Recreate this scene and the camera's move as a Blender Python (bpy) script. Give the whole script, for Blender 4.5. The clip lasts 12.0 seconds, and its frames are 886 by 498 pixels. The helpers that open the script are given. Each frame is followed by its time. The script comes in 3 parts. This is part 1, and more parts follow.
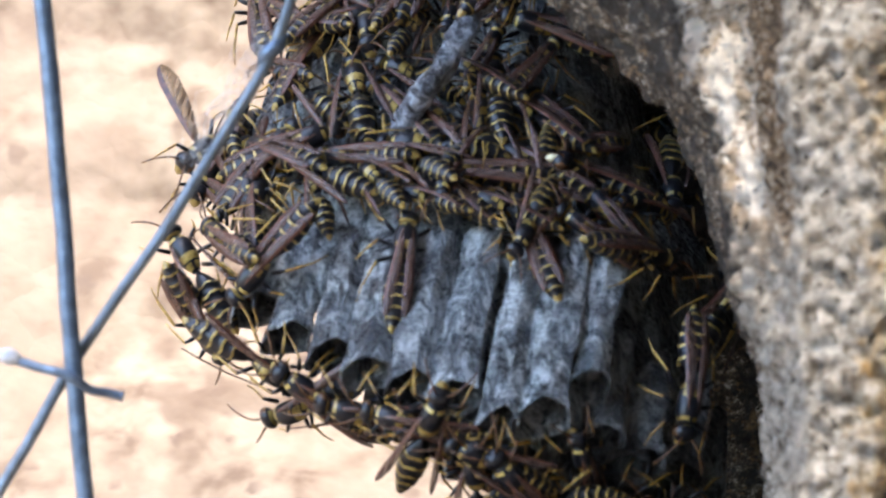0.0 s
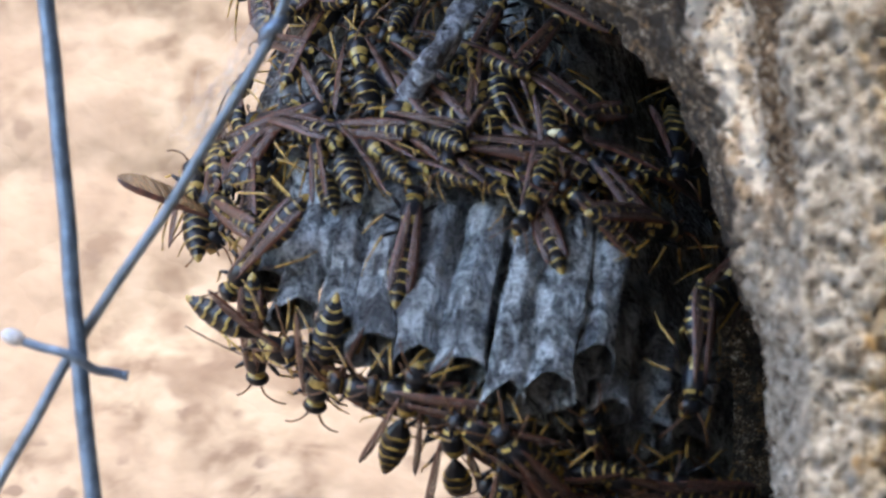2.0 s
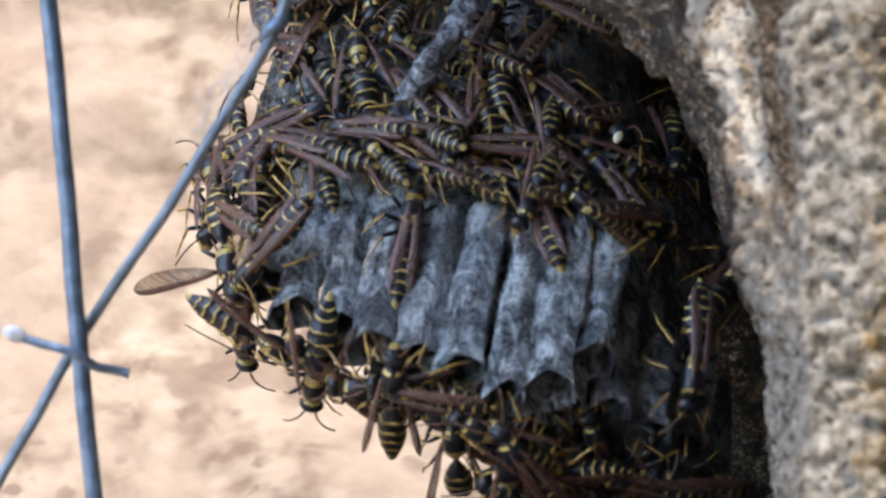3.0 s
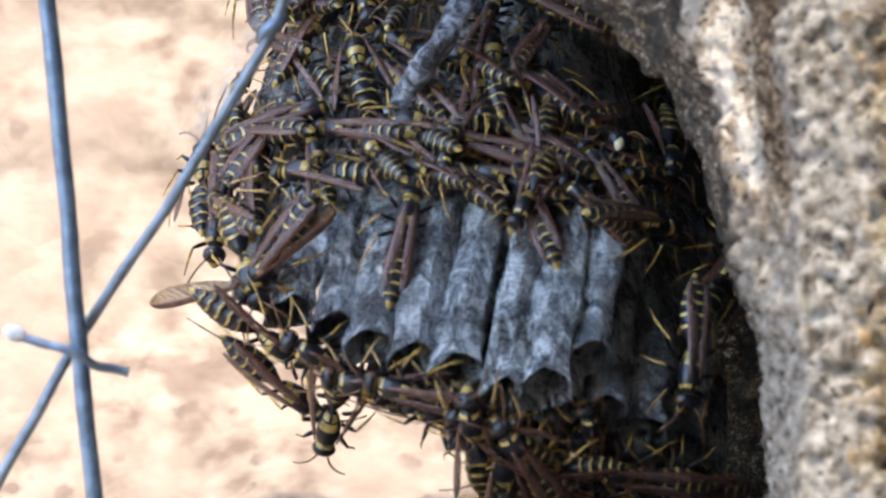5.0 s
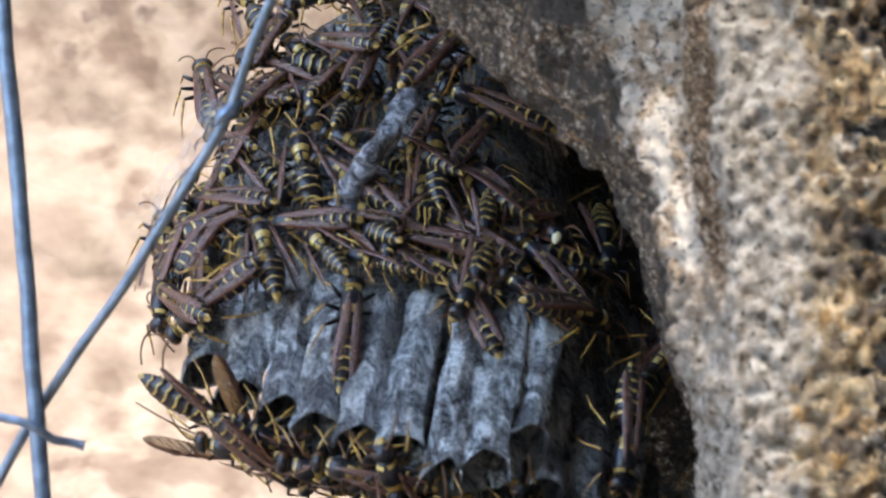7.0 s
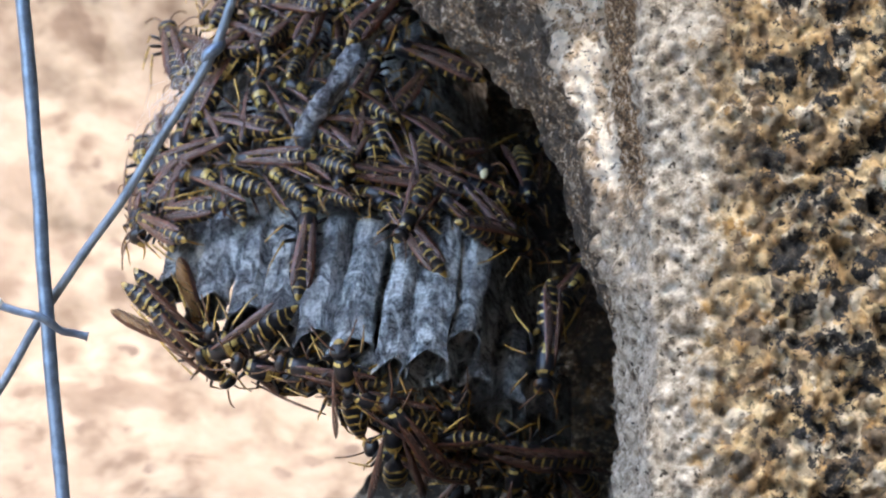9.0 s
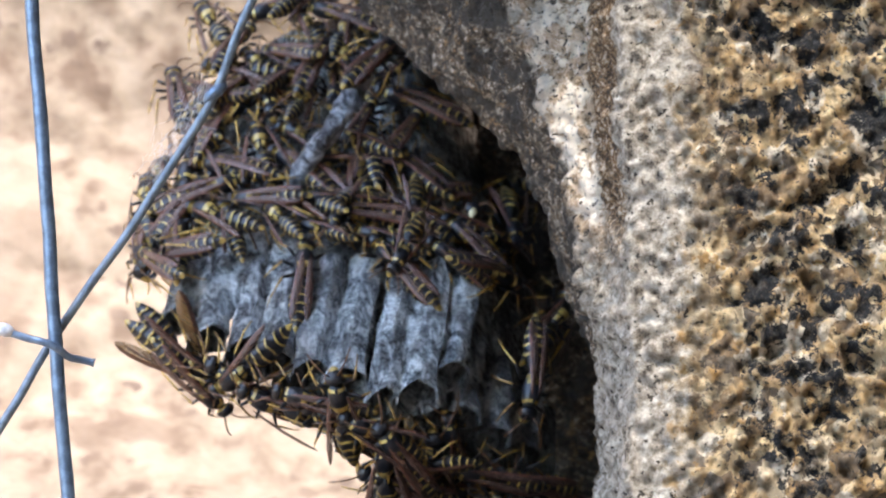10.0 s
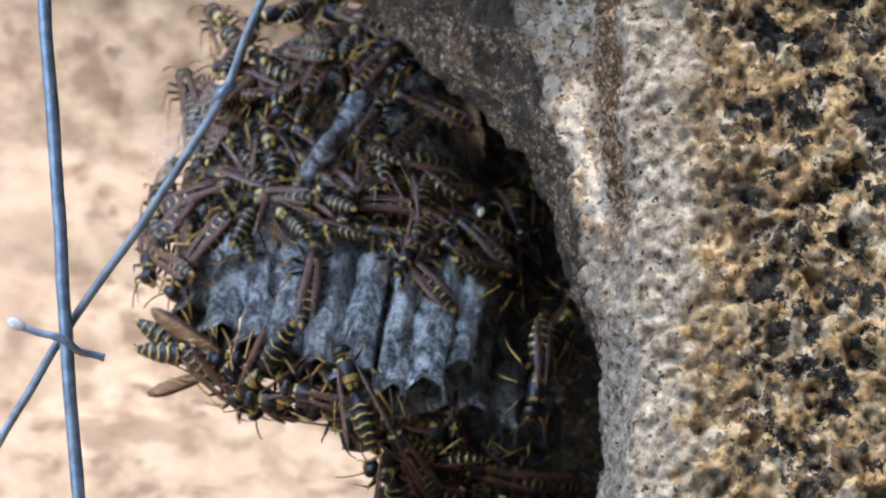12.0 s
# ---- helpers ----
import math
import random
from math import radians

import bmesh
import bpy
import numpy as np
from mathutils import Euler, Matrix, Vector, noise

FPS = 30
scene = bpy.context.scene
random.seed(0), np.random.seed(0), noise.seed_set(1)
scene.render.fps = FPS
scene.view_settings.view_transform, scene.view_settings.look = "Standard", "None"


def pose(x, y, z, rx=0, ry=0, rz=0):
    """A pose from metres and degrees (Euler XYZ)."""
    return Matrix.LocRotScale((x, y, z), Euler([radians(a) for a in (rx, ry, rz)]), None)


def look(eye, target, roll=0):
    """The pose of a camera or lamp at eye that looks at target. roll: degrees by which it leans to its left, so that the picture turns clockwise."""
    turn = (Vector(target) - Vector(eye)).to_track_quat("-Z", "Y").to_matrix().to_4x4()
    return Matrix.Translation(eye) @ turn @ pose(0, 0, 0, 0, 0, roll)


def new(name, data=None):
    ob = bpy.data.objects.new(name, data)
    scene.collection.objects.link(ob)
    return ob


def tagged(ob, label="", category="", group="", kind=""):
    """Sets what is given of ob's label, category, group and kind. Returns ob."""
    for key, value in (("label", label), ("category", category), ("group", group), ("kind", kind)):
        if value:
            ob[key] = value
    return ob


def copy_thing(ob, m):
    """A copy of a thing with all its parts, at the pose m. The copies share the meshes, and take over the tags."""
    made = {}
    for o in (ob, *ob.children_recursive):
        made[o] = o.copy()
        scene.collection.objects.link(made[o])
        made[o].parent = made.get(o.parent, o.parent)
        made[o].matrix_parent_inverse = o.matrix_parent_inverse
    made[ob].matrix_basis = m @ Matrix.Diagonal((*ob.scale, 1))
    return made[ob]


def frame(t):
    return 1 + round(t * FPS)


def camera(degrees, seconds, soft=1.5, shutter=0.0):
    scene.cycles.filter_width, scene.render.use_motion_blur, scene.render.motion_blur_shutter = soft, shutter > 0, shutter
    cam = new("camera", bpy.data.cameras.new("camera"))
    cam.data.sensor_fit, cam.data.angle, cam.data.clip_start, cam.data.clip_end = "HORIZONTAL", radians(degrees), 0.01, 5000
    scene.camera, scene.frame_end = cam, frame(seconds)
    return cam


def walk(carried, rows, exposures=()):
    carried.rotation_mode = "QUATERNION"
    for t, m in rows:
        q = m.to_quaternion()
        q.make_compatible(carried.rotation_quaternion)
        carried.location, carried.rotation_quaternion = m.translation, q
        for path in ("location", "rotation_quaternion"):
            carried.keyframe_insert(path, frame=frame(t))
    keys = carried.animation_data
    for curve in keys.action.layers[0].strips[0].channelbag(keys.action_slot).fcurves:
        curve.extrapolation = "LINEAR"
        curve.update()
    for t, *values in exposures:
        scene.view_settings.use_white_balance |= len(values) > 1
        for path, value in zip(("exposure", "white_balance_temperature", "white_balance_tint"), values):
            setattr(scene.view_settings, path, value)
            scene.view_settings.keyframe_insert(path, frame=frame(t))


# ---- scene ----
cam = camera(12.0, 12.0, soft=2.0, shutter=0.4)
cam.data.dof.use_dof = True
cam.data.dof.focus_distance = 0.53
cam.data.dof.aperture_fstop = 66.0


def held(x, y, z, tip, lean, turn):
    """A hand-held pose: metres, then degrees of tip, lean and turn."""
    return pose(x, y, z, tip, 0, turn) @ pose(0, 0, 0, 0, 0, lean)


walk(cam, [
    (0.0, held(0.00000, -0.47177, 0.00000, 90.010, 0.017, 0.025)),
    (0.5, held(-0.00053, -0.47254, 0.00001, 89.857, -0.254, -0.007)),
    (1.0, held(0.00174, -0.47080, 0.00096, 89.613, -0.429, 0.287)),
    (1.5, held(0.00160, -0.47134, 0.00159, 89.483, -0.440, 0.279)),
    (2.0, held(0.00118, -0.47147, 0.00194, 89.438, -0.452, 0.229)),
    (2.5, held(0.00121, -0.47162, 0.00157, 89.474, -0.366, 0.236)),
    (3.0, held(0.00020, -0.47240, 0.00103, 89.537, -0.284, 0.111)),
    (5.0, held(-0.00055, -0.47509, 0.00122, 89.493, -0.495, -0.026)),
    (5.5, held(-0.00080, -0.47703, 0.00066, 89.537, -0.562, -0.072)),
    (6.0, held(-0.00158, -0.47885, 0.00019, 89.579, -0.639, -0.191)),
    (6.5, held(-0.00046, -0.47979, -0.00133, 90.109, -0.607, -0.279)),
    (7.0, held(-0.00531, -0.49050, -0.00901, 91.895, -0.070, -1.352)),
    (7.5, held(-0.00846, -0.50438, -0.01124, 91.246, -0.023, -2.081)),
    (9.3, held(-0.02664, -0.57292, -0.03388, 93.311, 0.242, -4.124)),
    (9.5, held(-0.02633, -0.57972, -0.03507, 93.498, 0.299, -4.073)),
    (10.0, held(-0.02604, -0.58796, -0.03759, 93.951, 0.481, -3.995)),
    (10.5, held(-0.02548, -0.59223, -0.04035, 94.219, 0.698, -3.891)),
    (11.0, held(-0.02601, -0.59322, -0.04226, 94.372, 0.825, -3.894)),
    (11.5, held(-0.02484, -0.59290, -0.04257, 94.396, 0.719, -3.752)),
    (12.0, held(-0.02582, -0.59321, -0.04280, 94.411, 0.716, -3.839)),
], exposures=[(0.0, 1.73), (1.5, 1.63), (2.5, 1.38), (3.0, 1.43), (5.0, 1.73), (6.0, 1.78), (7.0, 1.66), (7.5, 1.74), (9.5, 1.68), (10.5, 1.82), (11.0, 1.56), (12.0, 1.45)])

# ---- light ----
SUN_FROM = Vector((0.05, -0.38, 0.92)).normalized()
world = bpy.data.worlds.new("sky")
scene.world = world
world.use_nodes = True
_n = world.node_tree.nodes
_sky = _n.new("ShaderNodeTexSky")
_sky.sky_type = "NISHITA"
_sky.sun_disc = False
_sky.dust_density = 1.6
_sky.sun_elevation = math.asin(SUN_FROM.z)
_sky.sun_rotation = math.atan2(SUN_FROM.x, SUN_FROM.y)
_n["Background"].inputs["Strength"].default_value = 0.51
world.node_tree.links.new(_sky.outputs[0], _n["Background"].inputs["Color"])
sun_data = bpy.data.lights.new("sun", "SUN")
sun_data.energy, sun_data.angle, sun_data.color = 1.9, radians(0.5), (1.0, 0.94, 0.86)
sun = new("sun", sun_data)
sun.matrix_world = look(SUN_FROM * 5, (0, 0, 0))

MM = 0.001


# ---- materials ----
class Mat:
    """A node material with short calls for its nodes; textures run in object space, in millimetres."""

    def __init__(self, name, rough=0.6, metal=0.0, spec=0.5):
        self.m = bpy.data.materials.new(name)
        self.m.use_nodes = True
        self.t = self.m.node_tree
        self.b = self.t.nodes["Principled BSDF"]
        self.b.inputs["Roughness"].default_value = rough
        self.b.inputs["Metallic"].default_value = metal
        self.b.inputs["Specular IOR Level"].default_value = spec
        co = self.node("ShaderNodeTexCoord")
        self.co = self.scaled(co.outputs["Object"], (1000, 1000, 1000))

    def node(self, kind):
        return self.t.nodes.new(kind)

    def link(self, a, b):
        self.t.links.new(a, b)

    def scaled(self, vec, s):
        n = self.node("ShaderNodeVectorMath")
        n.operation = "MULTIPLY"
        n.inputs[1].default_value = s
        self.link(vec, n.inputs[0])
        return n.outputs[0]

    def noise(self, scale, detail=3.0, rough=0.55, vec=None, distortion=0.0):
        n = self.node("ShaderNodeTexNoise")
        n.inputs["Scale"].default_value = scale
        n.inputs["Detail"].default_value = detail
        n.inputs["Roughness"].default_value = rough
        n.inputs["Distortion"].default_value = distortion
        self.link(vec or self.co, n.inputs["Vector"])
        return n.outputs["Fac"]

    def voronoi(self, scale, out="Distance", vec=None, randomness=1.0):
        n = self.node("ShaderNodeTexVoronoi")
        n.inputs["Scale"].default_value = scale
        n.inputs["Randomness"].default_value = randomness
        self.link(vec or self.co, n.inputs["Vector"])
        return n.outputs[out]

    def warped(self, scale, amount):
        n = self.node("ShaderNodeTexNoise")
        n.inputs["Scale"].default_value = scale
        self.link(self.co, n.inputs["Vector"])
        v = self.node("ShaderNodeVectorMath")
        v.operation = "ADD"
        self.link(self.co, v.inputs[0])
        self.link(self.scaled(n.outputs["Color"], (amount, amount, amount)), v.inputs[1])
        return v.outputs[0]

    def ramp(self, fac, stops):
        n = self.node("ShaderNodeValToRGB")
        e = n.color_ramp.elements
        while len(e) < len(stops):
            e.new(0.5)
        for el, (p, c) in zip(e, stops):
            el.position = p
            el.color = (*c, 1) if len(c) == 3 else c
        self.link(fac, n.inputs[0])
        return n.outputs[0]

    def mask(self, fac, lo, hi):
        n = self.node("ShaderNodeMapRange")
        n.interpolation_type = "SMOOTHSTEP"
        n.inputs[1].default_value, n.inputs[2].default_value = lo, hi
        self.link(fac, n.inputs[0])
        return n.outputs[0]

    def mix(self, fac, a, b, mode="MIX"):
        n = self.node("ShaderNodeMix")
        n.data_type, n.blend_type = "RGBA", mode
        for sock, v in ((n.inputs[0], fac), (n.inputs[6], a), (n.inputs[7], b)):
            if isinstance(v, (int, float)):
                sock.default_value = v
            elif isinstance(v, tuple):
                sock.default_value = (*v, 1)
            else:
                self.link(v, sock)
        return n.outputs[2]

    def math(self, op, a, b=0.0):
        n = self.node("ShaderNodeMath")
        n.operation = op
        for sock, v in ((n.inputs[0], a), (n.inputs[1], b)):
            if isinstance(v, (int, float)):
                sock.default_value = v
            else:
                self.link(v, sock)
        return n.outputs[0]

    def axis(self, k):
        n = self.node("ShaderNodeSeparateXYZ")
        self.link(self.co, n.inputs[0])
        return n.outputs[k]

    def random(self):
        return self.node("ShaderNodeObjectInfo").outputs["Random"]

    def colour(self, c):
        if isinstance(c, tuple):
            self.b.inputs["Base Color"].default_value = (*c, 1)
        else:
            self.link(c, self.b.inputs["Base Color"])
        return self

    def bump(self, height, mm, strength=1.0):
        n = self.node("ShaderNodeBump")
        n.inputs["Strength"].default_value = strength
        n.inputs["Distance"].default_value = mm * MM
        self.link(height, n.inputs["Height"])
        self.link(n.outputs[0], self.b.inputs["Normal"])
        return self

    def rough(self, v):
        self.link(v, self.b.inputs["Roughness"])
        return self


def mat_rock():
    k = Mat("rock", 0.8, spec=0.35)
    fine, mid, big = k.noise(1.3, 5, 0.7), k.noise(0.32, 4, 0.65), k.noise(0.075, 3)
    tone = k.node("ShaderNodeSeparateColor")
    k.link(k.voronoi(0.42, "Color", vec=k.warped(0.9, 1.4)), tone.inputs[0])
    tan = k.ramp(tone.outputs[0], [(0.0, (0.10, 0.075, 0.05)), (0.2, (0.27, 0.17, 0.08)), (0.4, (0.64, 0.43, 0.20)), (0.7, (0.73, 0.55, 0.30)), (1.0, (0.72, 0.63, 0.49))])
    tan = k.mix(k.mask(fine, 0.32, 0.46), (0.12, 0.085, 0.055), tan)
    grey = k.ramp(k.noise(0.62, 7, 0.74), [(0.36, (0.07, 0.055, 0.042)), (0.43, (0.26, 0.22, 0.17)), (0.52, (0.47, 0.415, 0.335)), (0.63, (0.72, 0.66, 0.56))])
    # the granular weathered face lies beyond a pale crusted band along the arris
    side = k.math("ADD", k.axis(0), k.math("ADD", k.math("MULTIPLY", big, 12.0), k.math("MULTIPLY", mid, 12.0)))
    c = k.mix(k.mask(side, 51.0, 58.0), grey, k.mix(0.9, grey, tan))
    # warm and white crust between inner face and arris, whitened as if sunlit
    back = k.math("SUBTRACT", k.axis(1), k.math("MULTIPLY", k.math("MINIMUM", k.math("MAXIMUM", k.math("SUBTRACT", k.axis(2), 3.0), 0.0), 36.0), 0.42))
    edge = k.math("MULTIPLY", k.mask(k.math("ADD", k.math("SUBTRACT", k.axis(1), k.math("MULTIPLY", k.axis(2), 0.12)), k.math("MULTIPLY", mid, 4.0)), -52.2, -51.0), k.mask(k.axis(0), 40.0, 37.0))
    rusty = k.ramp(k.noise(1.0, 6, 0.8), [(0.38, (0.03, 0.024, 0.018)), (0.46, (0.11, 0.068, 0.036)), (0.53, (0.32, 0.20, 0.10)), (0.60, (0.66, 0.57, 0.45))])
    c = k.mix(k.math("MULTIPLY", edge, k.mask(k.math("ADD", k.axis(2), k.math("MULTIPLY", mid, 20.0)), 4.0, 16.0)), c, rusty)
    strip = k.math("MULTIPLY", k.mask(k.math("ADD", back, k.math("MULTIPLY", mid, 6.0)), -46.5, -44.5), k.mask(k.math("ADD", k.axis(2), k.math("MULTIPLY", mid, 14.0)), 4.0, 14.0))
    c = k.mix(strip, c, k.ramp(k.noise(0.75, 6, 0.74), [(0.36, (0.10, 0.07, 0.045)), (0.44, (0.42, 0.29, 0.17)), (0.52, (0.62, 0.48, 0.34))]))
    c = k.mix(k.math("MULTIPLY", k.mask(k.noise(0.30, 6, 0.7), 0.455, 0.51), strip), c, (0.93, 0.82, 0.67))
    c = k.mix(k.math("MULTIPLY", k.mask(k.noise(0.8, 5, 0.75), 0.57, 0.63), strip), c, (0.05, 0.04, 0.03))
    # the deep inner face: brown stain, with its shade painted black and glints pale
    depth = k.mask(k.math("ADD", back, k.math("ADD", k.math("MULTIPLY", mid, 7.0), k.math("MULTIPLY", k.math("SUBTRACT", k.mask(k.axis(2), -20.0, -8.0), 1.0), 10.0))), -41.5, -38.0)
    shade_stain = k.ramp(k.noise(1.0, 7, 0.82), [(0.41, (0.008, 0.007, 0.005)), (0.48, (0.055, 0.040, 0.026)), (0.54, (0.20, 0.14, 0.085)), (0.60, (0.75, 0.66, 0.54))])
    shade_stain = k.mix(k.mask(k.noise(0.7, 6, 0.8), 0.57, 0.62), shade_stain, (0.42, 0.24, 0.10))
    shade_stain = k.mix(k.mask(k.noise(0.16, 4, 0.65, distortion=0.6), 0.42, 0.56), (0.012, 0.010, 0.009), shade_stain)
    c = k.mix(k.math("MULTIPLY", depth, 0.93), c, shade_stain)
    c = k.mix(k.math("MULTIPLY", k.mask(mid, 0.57, 0.66), k.mask(side, 50.0, 56.0)), c, (0.42, 0.25, 0.09))
    # shade in the crevices between grains of the weathered face, painted dark
    grain = k.voronoi(0.55, "Distance", vec=k.warped(1.1, 1.2))
    crevice_shade = k.math("MULTIPLY", k.mask(grain, 0.42, 0.68), k.mask(side, 50.0, 60.0))
    c = k.mix(k.math("MULTIPLY", crevice_shade, 0.55), c, (0.045, 0.034, 0.025))
    # black lichen in patches of a few millimetres
    lichen = k.mask(k.noise(0.2, 6, 0.74, distortion=0.25), 0.505, 0.535)
    c = k.mix(k.math("MULTIPLY", lichen, k.mask(side, 52.0, 62.0)), c, k.mix(k.mask(fine, 0.52, 0.62), (0.006, 0.0068, 0.009), (0.05, 0.045, 0.036)))
    c = k.mix(k.mask(k.noise(0.9, 3, 0.6), 0.61, 0.67), c, (0.05, 0.04, 0.03))
    k.colour(c)
    k.rough(k.ramp(k.noise(2.2, 2), [(0.33, (0.35, 0.35, 0.35)), (0.45, (0.85, 0.85, 0.85))]))
    return k.bump(k.math("ADD", k.math("ADD", k.noise(1.3, 6, 0.8), k.math("MULTIPLY", mid, 1.6)), k.math("MULTIPLY", grain, -0.8)), 1.8, 1.0).m


def mat_sand():
    k = Mat("sandy_earth", 0.95, spec=0.15)
    c = k.ramp(k.noise(0.17, 2.5, 0.5, distortion=0.2), [(0.30, (0.135, 0.092, 0.062)), (0.42, (0.195, 0.142, 0.098)), (0.52, (0.24, 0.18, 0.125)), (0.64, (0.285, 0.22, 0.158))])
    # loose darker pebbles, and paler and browner drifts of dust
    stone = k.voronoi(0.16, "Distance", vec=k.warped(0.25, 4.0))
    c = k.mix(k.math("MULTIPLY", k.mask(stone, 0.34, 0.16), k.mask(k.noise(0.05, 3), 0.44, 0.58)), c, (0.12, 0.083, 0.06))
    c = k.mix(k.math("MULTIPLY", k.mask(k.noise(0.045, 3), 0.42, 0.34), 0.7), c, (0.14, 0.095, 0.064))
    c = k.mix(k.math("MULTIPLY", k.mask(k.noise(0.03, 3), 0.45, 0.62), 0.7), c, (0.255, 0.186, 0.132))
    k.colour(c)
    return k.bump(k.math("SUBTRACT", k.noise(0.12, 2), k.math("MULTIPLY", stone, 0.3)), 2.5, 0.6).m


def mat_paper():
    k = Mat("nest_paper", 0.30, spec=1.0)
    long = k.scaled(k.co, (1.0, 0.45, 0.45))
    band = k.noise(0.55, 6, 0.72, vec=long, distortion=0.8)
    c = k.ramp(band, [(0.38, (0.026, 0.032, 0.036)), (0.45, (0.16, 0.185, 0.20)), (0.505, (0.48, 0.53, 0.545)), (0.56, (0.88, 0.93, 0.94))])
    # ragged layers of chewed fibre, and dark blotches deepened for the wasps' shade
    c = k.mix(k.math("MULTIPLY", k.mask(k.noise(1.6, 4, 0.7, vec=k.scaled(k.co, (0.8, 1.0, 2.0))), 0.5, 0.62), 0.45), c, (0.17, 0.18, 0.20))
    c = k.mix(k.math("MULTIPLY", k.mask(k.noise(0.13, 4, 0.65), 0.46, 0.60), 0.85), c, (0.06, 0.06, 0.065))
    c = k.mix(k.math("MULTIPLY", k.random(), 0.35), c, (0.13, 0.14, 0.16))
    k.colour(c)
    k.rough(k.ramp(k.noise(1.3, 3, 0.6), [(0.38, (0.12, 0.12, 0.12)), (0.58, (0.38, 0.38, 0.38))]))
    return k.bump(k.math("ADD", k.noise(0.8, 6, 0.75), band), 1.7, 1.0).m


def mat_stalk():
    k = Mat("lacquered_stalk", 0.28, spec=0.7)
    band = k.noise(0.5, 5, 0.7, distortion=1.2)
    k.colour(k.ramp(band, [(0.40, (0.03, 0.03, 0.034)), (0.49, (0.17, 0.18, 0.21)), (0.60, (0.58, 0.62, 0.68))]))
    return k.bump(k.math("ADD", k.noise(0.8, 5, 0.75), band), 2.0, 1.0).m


def mat_plain(name, a, b, rough, metal=0.0, spec=0.5, scale=1.2):
    k = Mat(name, rough, metal, spec)
    k.colour(k.mix(k.mask(k.noise(scale, 3), 0.35, 0.65), a, b))
    k.bump(k.noise(4.0, 2), 0.05, 0.4)
    return k.m


def mat_wing(name="wing_membrane", web=(0.13, 0.070, 0.052), vein_tone=(0.024, 0.012, 0.009), cover=0.74):
    k = Mat(name, 0.32, spec=0.45)
    # pleats and veins run along the wing; the smoky tip has its lilac sheen painted in
    pleat = k.noise(1.6, 4, 0.7, vec=k.scaled(k.co, (2.2, 0.16, 1.6)), distortion=0.4)
    c = k.ramp(pleat, [(0.36, vein_tone), (0.47, web), (0.60, tuple(min(1.0, 2.1 * v) for v in web))])
    tip = k.mask(k.math("ADD", k.axis(1), k.math("MULTIPLY", k.noise(0.5, 2), 5.0)), -3.5, -8.0)
    c = k.mix(k.math("MULTIPLY", tip, 0.55), c, (0.105, 0.078, 0.082) if cover > 0.7 else web)
    c = k.mix(k.math("MULTIPLY", k.random(), 0.45), c, (0.045, 0.026, 0.022))
    k.colour(c)
    k.link(k.ramp(pleat, [(0.40, (0.95, 0.95, 0.95)), (0.58, (cover - 0.18,) * 3)]), k.b.inputs["Alpha"])
    k.b.inputs["Coat Weight"].default_value = 0.12
    k.b.inputs["Coat Roughness"].default_value = 0.16
    return k.bump(k.math("ADD", k.noise(2.5, 2), pleat), 0.22, 0.9).m


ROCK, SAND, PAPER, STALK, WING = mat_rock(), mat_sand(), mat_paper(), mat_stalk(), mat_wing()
AMBER = mat_wing("amber_membrane", (0.28, 0.155, 0.058), (0.12, 0.055, 0.02), 0.62)
BLACK = mat_plain("black_chitin", (0.005, 0.006, 0.009), (0.014, 0.014, 0.018), 0.32, 0.0, 0.38)
YELLOW = mat_plain("yellow_chitin", (0.52, 0.38, 0.11), (0.22, 0.14, 0.04), 0.34)
CREAM = mat_plain("pale_face", (0.38, 0.26, 0.075), (0.25, 0.16, 0.04), 0.4)
PALE = mat_plain("white_face", (0.66, 0.60, 0.38), (0.45, 0.36, 0.17), 0.4)
BROWN = mat_plain("amber_chitin", (0.14, 0.06, 0.02), (0.06, 0.028, 0.012), 0.4)
LEG = mat_plain("leg_yellow", (0.56, 0.36, 0.075), (0.20, 0.11, 0.03), 0.4)
COSTA = mat_plain("wing_front_edge", (0.12, 0.045, 0.028), (0.05, 0.022, 0.016), 0.38)
DULL = mat_plain("dusty_wire", (0.20, 0.245, 0.29), (0.12, 0.15, 0.18), 0.55, 0.3, 0.5, 0.5)
ZINC = mat_plain("galvanised_wire", (0.17, 0.24, 0.34), (0.10, 0.14, 0.20), 0.40, 0.5, 0.5, 0.5)
WEB = mat_plain("cobweb", (0.62, 0.63, 0.65), (0.42, 0.43, 0.45), 0.8)


# ---- building helpers ----
def part(name, bm, material, parent=None, label=""):
    """Links a bmesh as one mesh object, under a thing or a part."""
    me = bpy.data.meshes.new(name)
    bm.normal_update()
    bm.to_mesh(me)
    bm.free()
    for m in material if isinstance(material, (list, tuple)) else [material]:
        me.materials.append(m)
    me.polygons.foreach_set("use_smooth", [True] * len(me.polygons))
    ob = new(name, me)
    ob.parent = parent
    if label:
        tagged(ob, label)
    return ob


def rings(bm, loops, mats=None, caps=True):
    """Skins a run of closed vertex loops; mats gives a material slot for each step."""
    made = [[bm.verts.new(p) for p in loop] for loop in loops]
    for i, (a, b) in enumerate(zip(made, made[1:])):
        for j in range(len(a)):
            f = bm.faces.new((a[j], a[j - 1], b[j - 1], b[j]))
            f.material_index = mats[i] if mats else 0
    if caps:
        for loop, last in ((made[0], False), (made[-1], True)):
            f = bm.faces.new(loop if not last else loop[::-1])
            f.material_index = (mats[-1] if last else mats[0]) if mats else 0
    return made


